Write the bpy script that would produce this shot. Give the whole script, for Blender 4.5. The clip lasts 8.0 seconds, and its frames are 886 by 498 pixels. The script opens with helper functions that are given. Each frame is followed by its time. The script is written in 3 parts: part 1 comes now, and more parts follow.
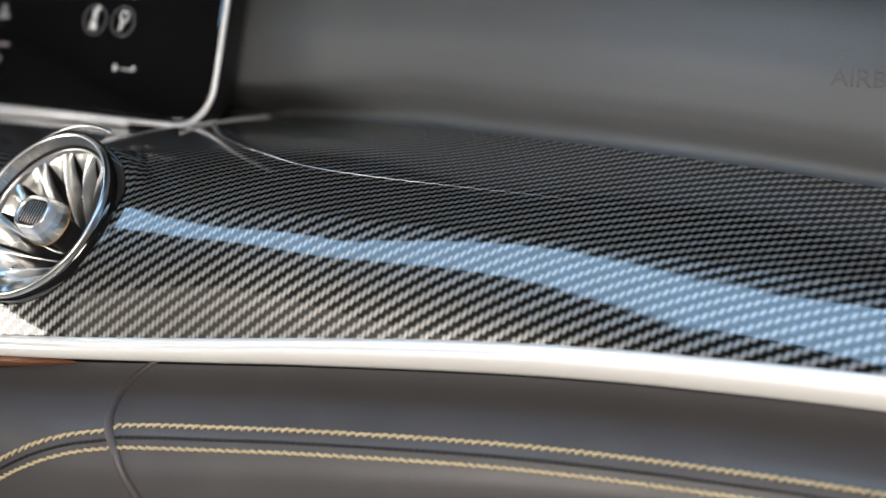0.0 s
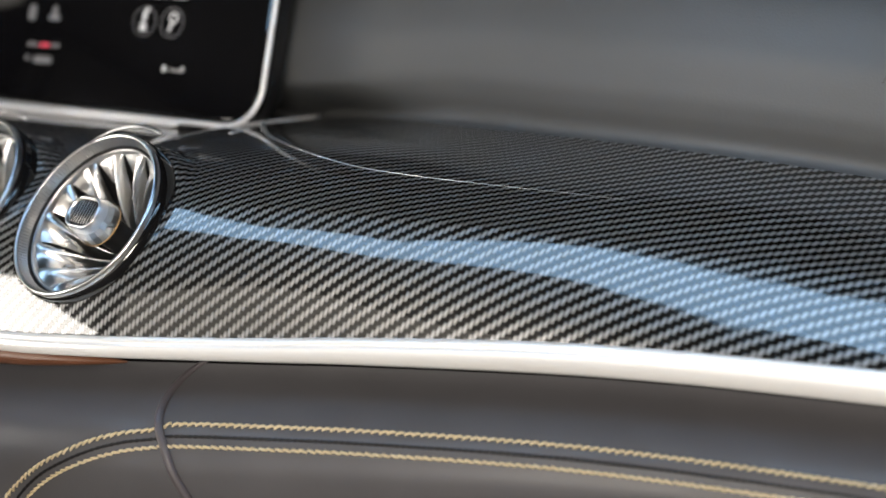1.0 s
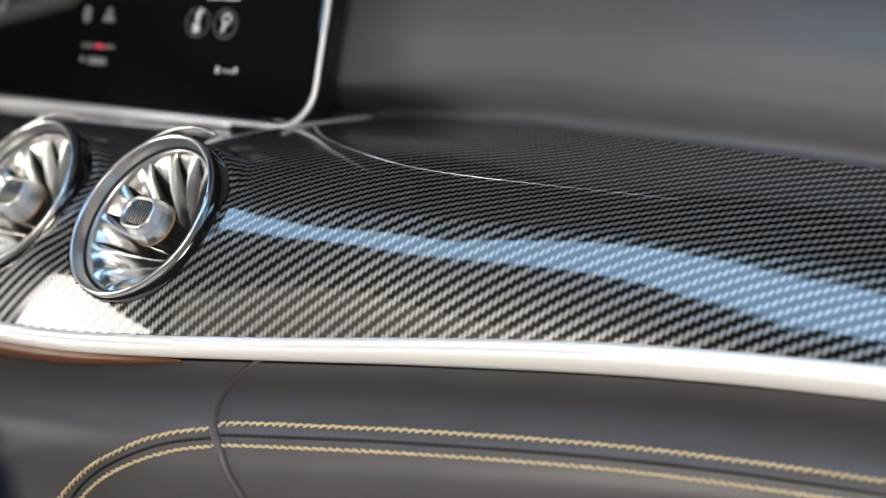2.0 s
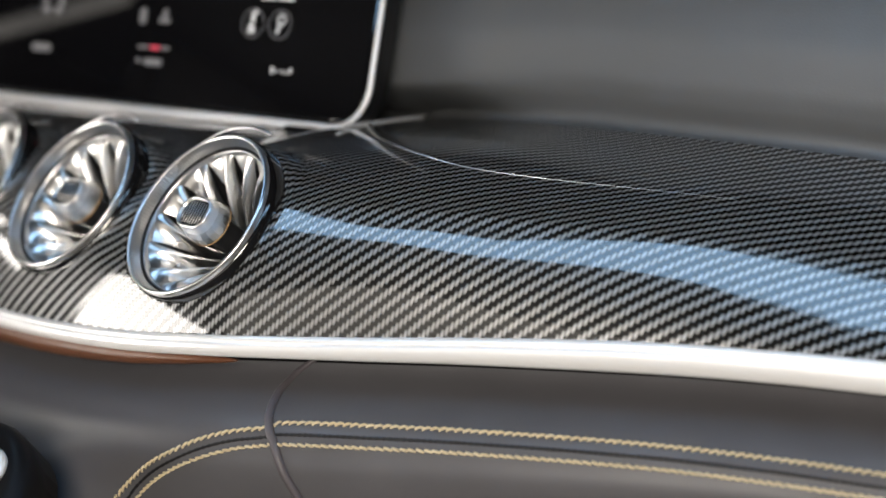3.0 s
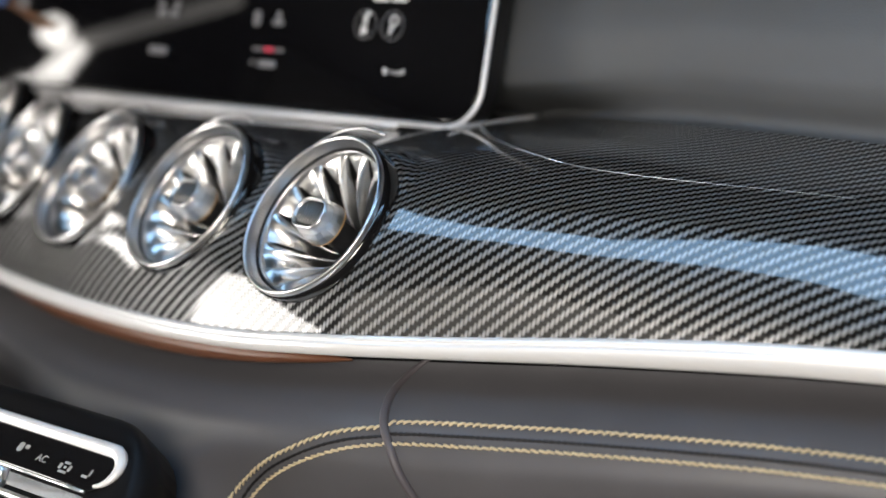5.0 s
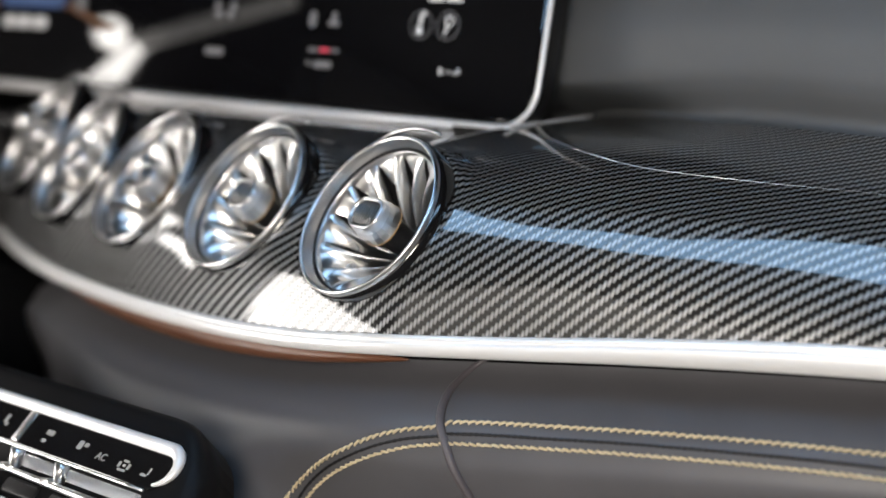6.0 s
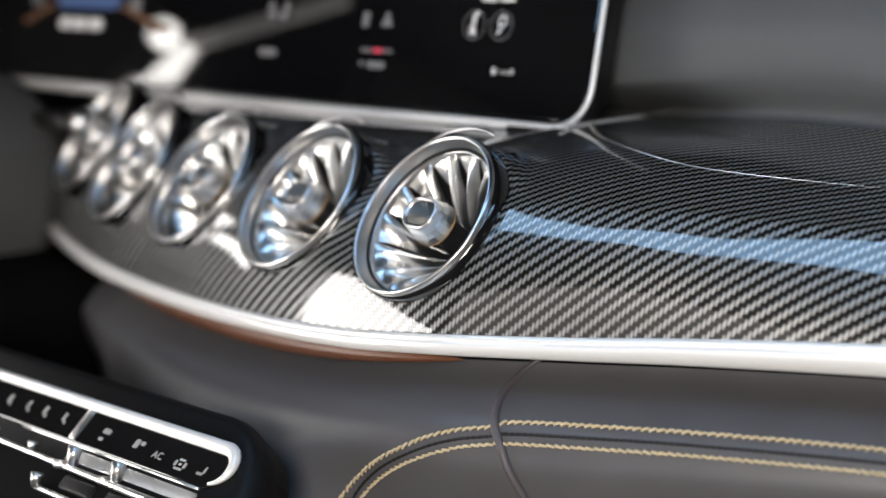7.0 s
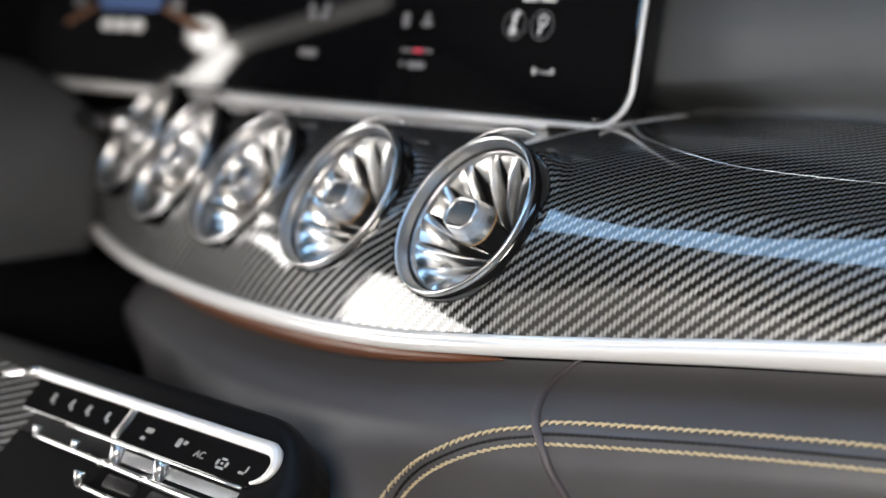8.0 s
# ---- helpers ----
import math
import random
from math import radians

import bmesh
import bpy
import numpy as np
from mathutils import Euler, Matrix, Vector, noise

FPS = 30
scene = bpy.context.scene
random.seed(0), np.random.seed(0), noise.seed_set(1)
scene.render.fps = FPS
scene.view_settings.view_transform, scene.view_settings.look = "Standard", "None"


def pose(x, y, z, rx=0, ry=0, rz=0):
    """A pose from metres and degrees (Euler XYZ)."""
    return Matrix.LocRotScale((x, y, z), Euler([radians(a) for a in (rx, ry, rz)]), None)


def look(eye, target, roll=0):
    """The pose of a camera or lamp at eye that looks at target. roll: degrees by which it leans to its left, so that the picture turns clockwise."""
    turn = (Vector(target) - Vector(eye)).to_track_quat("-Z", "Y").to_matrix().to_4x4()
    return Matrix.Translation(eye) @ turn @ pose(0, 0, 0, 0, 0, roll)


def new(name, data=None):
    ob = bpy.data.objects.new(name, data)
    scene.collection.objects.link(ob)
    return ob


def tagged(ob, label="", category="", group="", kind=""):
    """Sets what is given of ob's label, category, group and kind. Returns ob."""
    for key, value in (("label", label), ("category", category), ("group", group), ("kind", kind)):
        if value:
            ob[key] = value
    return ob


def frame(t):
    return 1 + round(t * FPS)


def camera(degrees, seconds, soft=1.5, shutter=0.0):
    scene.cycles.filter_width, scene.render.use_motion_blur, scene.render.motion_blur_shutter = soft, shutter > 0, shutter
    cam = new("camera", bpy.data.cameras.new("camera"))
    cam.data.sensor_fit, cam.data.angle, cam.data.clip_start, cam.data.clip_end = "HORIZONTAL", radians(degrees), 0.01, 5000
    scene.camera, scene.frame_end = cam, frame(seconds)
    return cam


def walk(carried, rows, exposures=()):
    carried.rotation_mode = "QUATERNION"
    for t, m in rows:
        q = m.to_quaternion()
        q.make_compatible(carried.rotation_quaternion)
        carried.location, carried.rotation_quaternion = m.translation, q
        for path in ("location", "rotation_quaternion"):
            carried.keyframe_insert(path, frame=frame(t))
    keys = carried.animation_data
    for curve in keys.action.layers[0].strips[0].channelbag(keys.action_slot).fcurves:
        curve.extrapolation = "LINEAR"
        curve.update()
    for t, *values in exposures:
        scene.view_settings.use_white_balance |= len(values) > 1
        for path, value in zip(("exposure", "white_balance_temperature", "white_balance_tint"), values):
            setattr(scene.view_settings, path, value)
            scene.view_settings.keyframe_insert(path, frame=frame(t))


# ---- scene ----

# ---------------------------------------------------------------- camera
# The camera stands beside the passenger headrest and turns on a tripod, about an axis a little behind its lens.
EYE = 1.05
cam = camera(31.8, 8.0)
cam.data.dof.use_dof = True
cam.data.dof.focus_distance = 0.743
cam.data.dof.aperture_fstop = 3.7
TURNS = [(0.0, -15.51), (0.5, -14.72), (1.0, -13.73), (1.5, -12.77), (3.0, -9.77), (3.5, -8.74), (4.0, -7.58), (4.5, -6.60),
         (6.0, -3.51), (6.5, -2.56), (7.0, -1.51), (7.5, -0.67), (8.0, 0.0)]
ARM, REST = 0.075, -6.0  # the lens's way from the tripod's axis, and the turn at which it stands over x = y = 0
walk(cam, [(t, pose(0, 0, EYE, 80, 0, 45) @ pose(0, 0, 0, 0, REST, 0) @ pose(0, 0, ARM, 0, (a - REST) * 0.91, 0) @ pose(0, 0, -ARM)) for t, a in TURNS],
     exposures=[(0.0, 0.09, 7000, 11), (8.0, 0.07, 6620, 11)])

# ---------------------------------------------------------------- world and lights
world = bpy.data.worlds.new("world")
scene.world = world
world.use_nodes = True
wn = world.node_tree.nodes
sky = wn.new("ShaderNodeTexSky")
sky.sky_type = "NISHITA"
sky.sun_disc = False
sky.sun_elevation, sky.sun_rotation = radians(50), radians(200)
wn["Background"].inputs[1].default_value = 0.05
world.node_tree.links.new(sky.outputs[0], wn["Background"].inputs[0])


def softbox(name, eye, target, sx, sy, watts, colour=(1, 1, 1), spread=180):
    data = bpy.data.lights.new(name, "AREA")
    data.shape, data.size, data.size_y, data.energy, data.color = "RECTANGLE", sx, sy, watts, colour
    data.spread = radians(spread)
    ob = new(name, data)
    ob.matrix_world = look(eye, target)
    return ob


WARM = (1, 0.945, 0.875)
PALE = (1, 0.955, 0.885)
softbox("rear_softbox", (-0.40, -1.065, 0.885), (-0.40, 0.6, 0.885), 1.9, 0.98, 4.4, PALE)
softbox("passenger_door_softbox", (0.32, -0.60, 1.20), (-0.45, 0.62, 0.86), 0.42, 0.50, 18.0, WARM)

# ---------------------------------------------------------------- materials


def material(name, colour, rough=0.5, metal=0.0, coat=0.0, grain=0.0, grain_scale=400.0, mottle=0.0, emit=0.0, spec=0.5):
    """A principled surface with fine relief (grain) and slow tone changes (mottle)."""
    mat = bpy.data.materials.new(name)
    mat.use_nodes = True
    nt = mat.node_tree
    bsdf = nt.nodes["Principled BSDF"]
    bsdf.inputs["Base Color"].default_value = (*colour, 1)
    bsdf.inputs["Roughness"].default_value = rough
    bsdf.inputs["Metallic"].default_value = metal
    bsdf.inputs["Coat Weight"].default_value = coat
    bsdf.inputs["Coat Roughness"].default_value = 0.04
    bsdf.inputs["Specular IOR Level"].default_value = spec
    if emit:
        bsdf.inputs["Emission Color"].default_value = (*colour, 1)
        bsdf.inputs["Emission Strength"].default_value = emit
    tex = nt.nodes.new("ShaderNodeTexCoord")
    if mottle:
        n = nt.nodes.new("ShaderNodeTexNoise")
        n.inputs["Scale"].default_value = 35
        n.inputs["Detail"].default_value = 5
        nt.links.new(tex.outputs["Object"], n.inputs["Vector"])
        ramp = nt.nodes.new("ShaderNodeMapRange")
        ramp.inputs["To Min"].default_value, ramp.inputs["To Max"].default_value = rough - mottle, rough + mottle
        nt.links.new(n.outputs["Fac"], ramp.inputs["Value"])
        nt.links.new(ramp.outputs[0], bsdf.inputs["Roughness"])
        mix = nt.nodes.new("ShaderNodeMixRGB")
        mix.inputs[1].default_value = (*[c * (1 - mottle) for c in colour], 1)
        mix.inputs[2].default_value = (*[min(1, c * (1 + mottle)) for c in colour], 1)
        nt.links.new(n.outputs["Fac"], mix.inputs[0])
        nt.links.new(mix.outputs[0], bsdf.inputs["Base Color"])
    if grain:
        v = nt.nodes.new("ShaderNodeTexVoronoi")
        v.inputs["Scale"].default_value = grain_scale
        nt.links.new(tex.outputs["Object"], v.inputs["Vector"])
        bump = nt.nodes.new("ShaderNodeBump")
        bump.inputs["Strength"].default_value = grain
        bump.inputs["Distance"].default_value = 0.0006
        nt.links.new(v.outputs["Distance"], bump.inputs["Height"])
        nt.links.new(bump.outputs[0], bsdf.inputs["Normal"])
    return mat


def carbon_material(name, tow=0.00168, weft=0.00200):
    """Twill-woven carbon fibre under clear lacquer, laid out by the mesh's own metres."""
    mat = bpy.data.materials.new(name)
    mat.use_nodes = True
    nt = mat.node_tree
    bsdf = nt.nodes["Principled BSDF"]

    def calc(op, a, b=None):
        n = nt.nodes.new("ShaderNodeMath")
        n.operation = op
        for i, v in enumerate((a, b)):
            if v is None:
                continue
            if isinstance(v, (int, float)):
                n.inputs[i].default_value = v
            else:
                nt.links.new(v, n.inputs[i])
        return n.outputs[0]

    uv = nt.nodes.new("ShaderNodeUVMap")
    uv.uv_map = "metres"
    sep = nt.nodes.new("ShaderNodeSeparateXYZ")
    nt.links.new(uv.outputs[0], sep.inputs[0])
    lean = radians(13)  # the cloth lies slightly askew
    u0 = calc("ADD", calc("MULTIPLY", sep.outputs[0], math.cos(lean)), calc("MULTIPLY", sep.outputs[1], -math.sin(lean)))
    v0 = calc("ADD", calc("MULTIPLY", sep.outputs[0], math.sin(lean)), calc("MULTIPLY", sep.outputs[1], math.cos(lean)))
    u, v = calc("DIVIDE", u0, tow), calc("DIVIDE", v0, weft)
    iu, iv = calc("FLOOR", u), calc("FLOOR", v)
    fu, fv = calc("SUBTRACT", u, iu), calc("SUBTRACT", v, iv)
    over = calc("LESS_THAN", calc("FLOORED_MODULO", calc("SUBTRACT", iu, v), 4), 2.4)  # warp on top
    under = calc("SUBTRACT", 1, over)
    # roundness of the tow that lies on top
    ru = calc("MULTIPLY", calc("MULTIPLY", fu, calc("SUBTRACT", 1, fu)), 4)
    rv = calc("MULTIPLY", calc("MULTIPLY", fv, calc("SUBTRACT", 1, fv)), 4)
    # each float of the warp dives under at both ends
    run = calc("DIVIDE", calc("FLOORED_MODULO", calc("SUBTRACT", iu, v), 4), 2.4)
    rs = calc("MAXIMUM", calc("MULTIPLY", calc("MULTIPLY", run, calc("SUBTRACT", 1, run)), 4), 0)
    # fine filaments along each tow
    nz = nt.nodes.new("ShaderNodeTexNoise")
    nz.inputs["Scale"].default_value = 1400
    nz.inputs["Detail"].default_value = 3
    nt.links.new(uv.outputs[0], nz.inputs["Vector"])
    fil = calc("ADD", calc("MULTIPLY", nz.outputs["Fac"], 0.5), 0.75)
    # Warp sheen and the shade at tow edges are painted into the base colour.
    bright = calc("MULTIPLY", calc("MULTIPLY", over, calc("MULTIPLY", calc("POWER", ru, 0.5), calc("POWER", rs, 0.9))), 0.36)
    dark = calc("MULTIPLY", calc("MULTIPLY", under, rv), 0.008)
    tone = calc("MULTIPLY", calc("ADD", calc("ADD", bright, dark), 0.004), fil)
    rgb = nt.nodes.new("ShaderNodeCombineColor")
    for i in range(3):
        nt.links.new(tone, rgb.inputs[i])
    nt.links.new(rgb.outputs[0], bsdf.inputs["Base Color"])
    bsdf.inputs["Roughness"].default_value = 0.42
    bsdf.inputs["Metallic"].default_value = 0.5
    bsdf.inputs["Specular IOR Level"].default_value = 0.12
    bsdf.inputs["Coat Weight"].default_value = 1.0
    bsdf.inputs["Coat Roughness"].default_value = 0.055
    bsdf.inputs["Coat IOR"].default_value = 1.75
    height = calc("ADD", calc("MULTIPLY", over, calc("MULTIPLY", calc("POWER", ru, 0.5), calc("POWER", rs, 0.5))), calc("MULTIPLY", under, calc("MULTIPLY", rv, 0.4)))
    bump = nt.nodes.new("ShaderNodeBump")
    bump.inputs["Strength"].default_value = 0.35
    bump.inputs["Distance"].default_value = 0.0004
    nt.links.new(height, bump.inputs["Height"])
    nt.links.new(bump.outputs[0], bsdf.inputs["Normal"])
    return mat


CARBON = carbon_material("carbon_twill")
CHROME = material("satin_chrome", (0.83, 0.83, 0.83), 0.30, 1.0, mottle=0.05)
SILVER = material("satin_silver", (0.64, 0.64, 0.64), 0.30, 1.0, mottle=0.06)
LEATHER = material("black_leather", (0.101, 0.099, 0.106), 0.36, grain=0.07, grain_scale=1100, mottle=0.12, spec=0.3)
PAD = material("soft_grey_pad", (0.112, 0.117, 0.121), 0.6, grain=0.1, grain_scale=800, mottle=0.08)
THREAD = material("sand_thread", (0.80, 0.66, 0.42), 0.7, grain=0.6, grain_scale=3000, mottle=0.15)
DARK_THREAD = material("black_thread", (0.012, 0.012, 0.014), 0.6, mottle=0.1)
BLACK = material("black_plastic", (0.012, 0.012, 0.013), 0.35, mottle=0.06)
PIANO = material("piano_black", (0.008, 0.008, 0.009), 0.08, coat=1.0, mottle=0.01)
GLASS = material("display_glass", (0.004, 0.004, 0.005), 0.04, coat=1.0, mottle=0.01)
BROWN = material("brown_veneer", (0.12, 0.045, 0.02), 0.4, mottle=0.3)
WHITE_INK = material("white_print", (0.75, 0.75, 0.75), 0.5, emit=0.15)
PIPING = material("dark_leather_piping", (0.10, 0.090, 0.098), 0.38, grain=0.2, grain_scale=1500, mottle=0.1)
COOL_INK = material("blue_display_light", (0.05, 0.10, 0.24), 0.5, emit=0.25)
ORANGE_INK = material("orange_display_light", (0.16, 0.07, 0.03), 0.5, emit=0.08)
RED_INK = material("red_display_light", (0.6, 0.05, 0.09), 0.5, emit=0.6)
DIM_INK = material("grey_display_light", (0.17, 0.17, 0.18), 0.5, emit=0.10)
CABIN = material("cabin_lining", (0.03, 0.03, 0.032), 0.9, grain=0.4, grain_scale=600, mottle=0.1)
# Glow of the added strip that the trim mirrors as a blue band.
BLUE_GLOW = material("blue_strip_glow", (0.39, 0.53, 0.65), 1.0, emit=2.75)
# White glow of the added panes that the trim mirrors as pale patches.
WHITE_GLOW = material("white_pane_glow", (1.0, 0.985, 0.96), 1.0, emit=9.0)
KNURL = material("dark_knurled_metal", (0.45, 0.45, 0.45), 0.34, 1.0, mottle=0.06)
BLADE = material("brushed_blade", (0.71, 0.703, 0.692), 0.28, 1.0, mottle=0.08)
FAINT_INK = material("faint_print", (0.32, 0.32, 0.32), 0.6, mottle=0.05)
SATIN = material("satin_black", (0.007, 0.007, 0.008), 0.45, mottle=0.05, spec=0.16)
RAIL = material("satin_rail", (0.93, 0.93, 0.93), 0.36, 0.25, mottle=0.05)
BAND_METAL = material("band_metal", (0.94, 0.94, 0.94), 0.26, 0.28, mottle=0.012)
MATTE = material("matt_black", (0.004, 0.004, 0.0045), 0.85, mottle=0.1, spec=0.06)
SHROUD = material("grey_shroud", (0.088, 0.088, 0.09), 0.55, grain=0.2, grain_scale=900, mottle=0.1)
AMBER = material("amber_light_ring", (0.55, 0.34, 0.16), 0.4, emit=0.08)

# ---------------------------------------------------------------- mesh helpers


def part(name, bm, mat, parent=None, label="", smooth=True):
    """Links a bmesh as one mesh object, under parent."""
    me = bpy.data.meshes.new(name)
    bm.normal_update()
    bm.to_mesh(me)
    bm.free()
    me.materials.append(mat)
    if smooth:
        me.shade_smooth()
    ob = new(name, me)
    ob.parent = parent
    if label:
        ob["label"] = label
    return ob


def curve_at(points, x):
    """Smooth curve through (x, value) control points, in order of x."""
    n = len(points)
    i = 0
    while i < n - 2 and x > points[i + 1][0]:
        i += 1
    (x0, y0), (x1, y1) = points[i], points[i + 1]
    a, b = points[max(0, i - 1)], points[min(n - 1, i + 2)]
    h = x1 - x0
    m0 = (y1 - a[1]) / (x1 - a[0]) * h
    m1 = (b[1] - y0) / (b[0] - x0) * h
    t = (x - x0) / h
    if t < 0:
        return y0 + t * m0
    if t > 1:
        return y1 + (t - 1) * m1
    return (2 * t ** 3 - 3 * t ** 2 + 1) * y0 + (t ** 3 - 2 * t ** 2 + t) * m0 + (3 * t ** 2 - 2 * t ** 3) * y1 + (t ** 3 - t ** 2) * m1


SLACK = lambda v: 0.88 + 0.12 * max(0.0, min(1.0, (v - 0.20) / 0.30))  # how the cloth is drawn over the roll


def grid(fn, us, vs, metres=None, thick=0.0):
    """A sheet of quads over fn(u, v); metres: the undented sheet along which a map in metres is laid."""
    bm = bmesh.new()
    rows = [[bm.verts.new(fn(u, v)) for v in vs] for u in us]
    lay = bm.loops.layers.uv.new("metres") if metres else None
    if metres:
        flat = [[metres(u, v) for v in vs] for u in us]
        mid = len(vs) // 3
        along, across = [0.0], []
        for i in range(1, len(us)):
            draw = max(0.0, min(1.0, (flat[i][mid].x + 0.42) / 0.28))
            along.append(along[-1] + (flat[i][mid] - flat[i - 1][mid]).length * (1 - 0.52 * draw))
        for i in range(len(us)):
            a = [0.0]
            for j in range(1, len(vs)):
                a.append(a[-1] + (flat[i][j] - flat[i][j - 1]).length * SLACK(vs[j]))
            across.append(a)
    for i in range(len(us) - 1):
        for j in range(len(vs) - 1):
            f = bm.faces.new((rows[i][j], rows[i + 1][j], rows[i + 1][j + 1], rows[i][j + 1]))
            if metres:
                for loop, (p, q) in zip(f.loops, ((i, j), (i + 1, j), (i + 1, j + 1), (i, j + 1))):
                    loop[lay].uv = (along[p], across[p][q])
    if thick:
        bmesh.ops.solidify(bm, geom=bm.faces[:], thickness=thick)
    return bm


def steps(a, b, n):
    return [a + (b - a) * i / (n - 1) for i in range(n)]


def tube(path, radius, sides=10, closed=False):
    """A round bar along a list of points; radius may be a number or a function of 0..1."""
    bm = bmesh.new()
    n = len(path)
    rings = []
    side = None
    for i, p in enumerate(path):
        a = path[(i - 1) % n] if closed or i else path[0]
        b = path[(i + 1) % n] if closed or i < n - 1 else path[-1]
        d = (Vector(b) - Vector(a)).normalized()
        if side is None:
            side = d.orthogonal().normalized()
        side = (side - d * side.dot(d)).normalized()
        other = d.cross(side)
        r = radius(i / (n - 1)) if callable(radius) else radius
        rings.append([bm.verts.new(Vector(p) + r * (math.cos(k * math.tau / sides) * side + math.sin(k * math.tau / sides) * other)) for k in range(sides)])
    for i in range(n if closed else n - 1):
        r0, r1 = rings[i], rings[(i + 1) % n]
        for k in range(sides):
            bm.faces.new((r0[k], r0[(k + 1) % sides], r1[(k + 1) % sides], r1[k]))
    if not closed:
        bm.faces.new(rings[0][::-1])
        bm.faces.new(rings[-1])
    return bm


def lathe(profile, segments=96, ripple=None):
    """Turns (radius, height) pairs about z; ripple(i) scales the radius of segment i."""
    bm = bmesh.new()
    rings = []
    for r, h in profile:
        ring = []
        for k in range(segments):
            a = math.tau * k / segments
            rr = r * (ripple(k) if ripple else 1)
            ring.append(bm.verts.new((rr * math.cos(a), rr * math.sin(a), h)))
        rings.append(ring)
    for r0, r1 in zip(rings, rings[1:]):
        for k in range(segments):
            bm.faces.new((r0[k], r0[(k + 1) % segments], r1[(k + 1) % segments], r1[k]))
    return bm


def block(sx, sy, sz, bevel=0.0, at=(0, 0, 0), segments=3):
    bm = bmesh.new()
    bmesh.ops.create_cube(bm, size=1, matrix=Matrix.Translation(at) @ Matrix.Diagonal((sx, sy, sz, 1)))
    if bevel:
        bmesh.ops.bevel(bm, geom=bm.edges[:], offset=bevel, segments=segments, affect="EDGES", profile=0.5)
    return bm


def thing(name, label, category, at=(0, 0, 0), group="", kind=""):
    ob = new(name)
    ob.empty_display_size = 0.02
    ob.matrix_world = at if isinstance(at, Matrix) else Matrix.Translation(at)
    return tagged(ob, label, category, group, kind)


# ---------------------------------------------------------------- dashboard shape
# Plan of the trim's lower edge, seen from above: it bows out round the middle of the car.
LOWER = [(-1.06, 0.672), (-0.95, 0.621), (-0.8639, 0.5879), (-0.8016, 0.5707), (-0.743, 0.5576), (-0.6717, 0.5434), (-0.6143, 0.5356), (-0.5656, 0.5316), (-0.525, 0.5318), (-0.492, 0.5368),
         (-0.4373, 0.5542), (-0.388, 0.5733), (-0.3269, 0.5974), (-0.2819, 0.6150), (-0.2334, 0.6310), (-0.1475, 0.6515), (-0.03, 0.668), (0.12, 0.675)]
# Front line of the trim's top, where it meets the upper pad and the display.
UPPER = [(-1.06, 0.76), (-0.94, 0.716), (-0.75, 0.708), (-0.62, 0.710), (-0.575, 0.728), (-0.54, 0.744), (-0.437, 0.6885), (-0.377, 0.6928), (-0.3102, 0.7017), (-0.251, 0.7204), (-0.178, 0.745), (-0.03, 0.769), (0.12, 0.778)]
# Heights of both lines below the eye, and the height of the chrome band.
LOW_Z = [(-1.06, -0.192), (-0.8639, -0.1914), (-0.743, -0.1900), (-0.6717, -0.1869), (-0.6143, -0.1836), (-0.5656, -0.1793), (-0.525, -0.1746), (-0.492, -0.1712), (-0.4373, -0.1664), (-0.388, -0.1620), (-0.3269, -0.1578), (-0.2819, -0.1563), (-0.1475, -0.1547), (0.12, -0.152)]
TOP_Z = [(-1.06, -0.088), (-0.58, -0.088), (-0.55, -0.0825), (-0.437, -0.0748), (-0.377, -0.0756), (-0.3102, -0.0776), (-0.251, -0.0818), (-0.178, -0.0888), (-0.03, -0.098), (0.12, -0.104)]
BAND = [(-1.06, 0.008), (-0.70, 0.0085), (-0.55, 0.0090), (-0.45, 0.0098), (-0.3312, 0.0128), (-0.25, 0.0134), (-0.1475, 0.0142), (0.12, 0.0165)]


def facing(at, n, spin=0):
    """Pose at a place with z along n and x level."""
    n = Vector(n).normalized()
    x = Vector((0, 0, 1)).cross(n).normalized()
    y = n.cross(x)
    return Matrix.Translation(at) @ Matrix((x, y, n)).transposed().to_4x4() @ pose(0, 0, 0, 0, 0, spin)


# Round vents: centre and the way they face.
VENTS = [(Vector(at) + Vector((0, 0, EYE)), Vector(n).normalized()) for at, n in (
    ((-0.5415, 0.5563, -0.1193), (-0.135, -0.808, 0.573)), ((-0.6465, 0.5660, -0.1206), (-0.150, -0.800, 0.580)), ((-0.7572, 0.5849, -0.1228), (-0.180, -0.790, 0.587)),
    ((-0.8555, 0.6060, -0.1212), (-0.235, -0.787, 0.575)), ((-0.9525, 0.6420, -0.1150), (-0.28, -0.77, 0.57)))]


def low_edge(x):
    return Vector((x, curve_at(LOWER, x), EYE + curve_at(LOW_Z, x)))


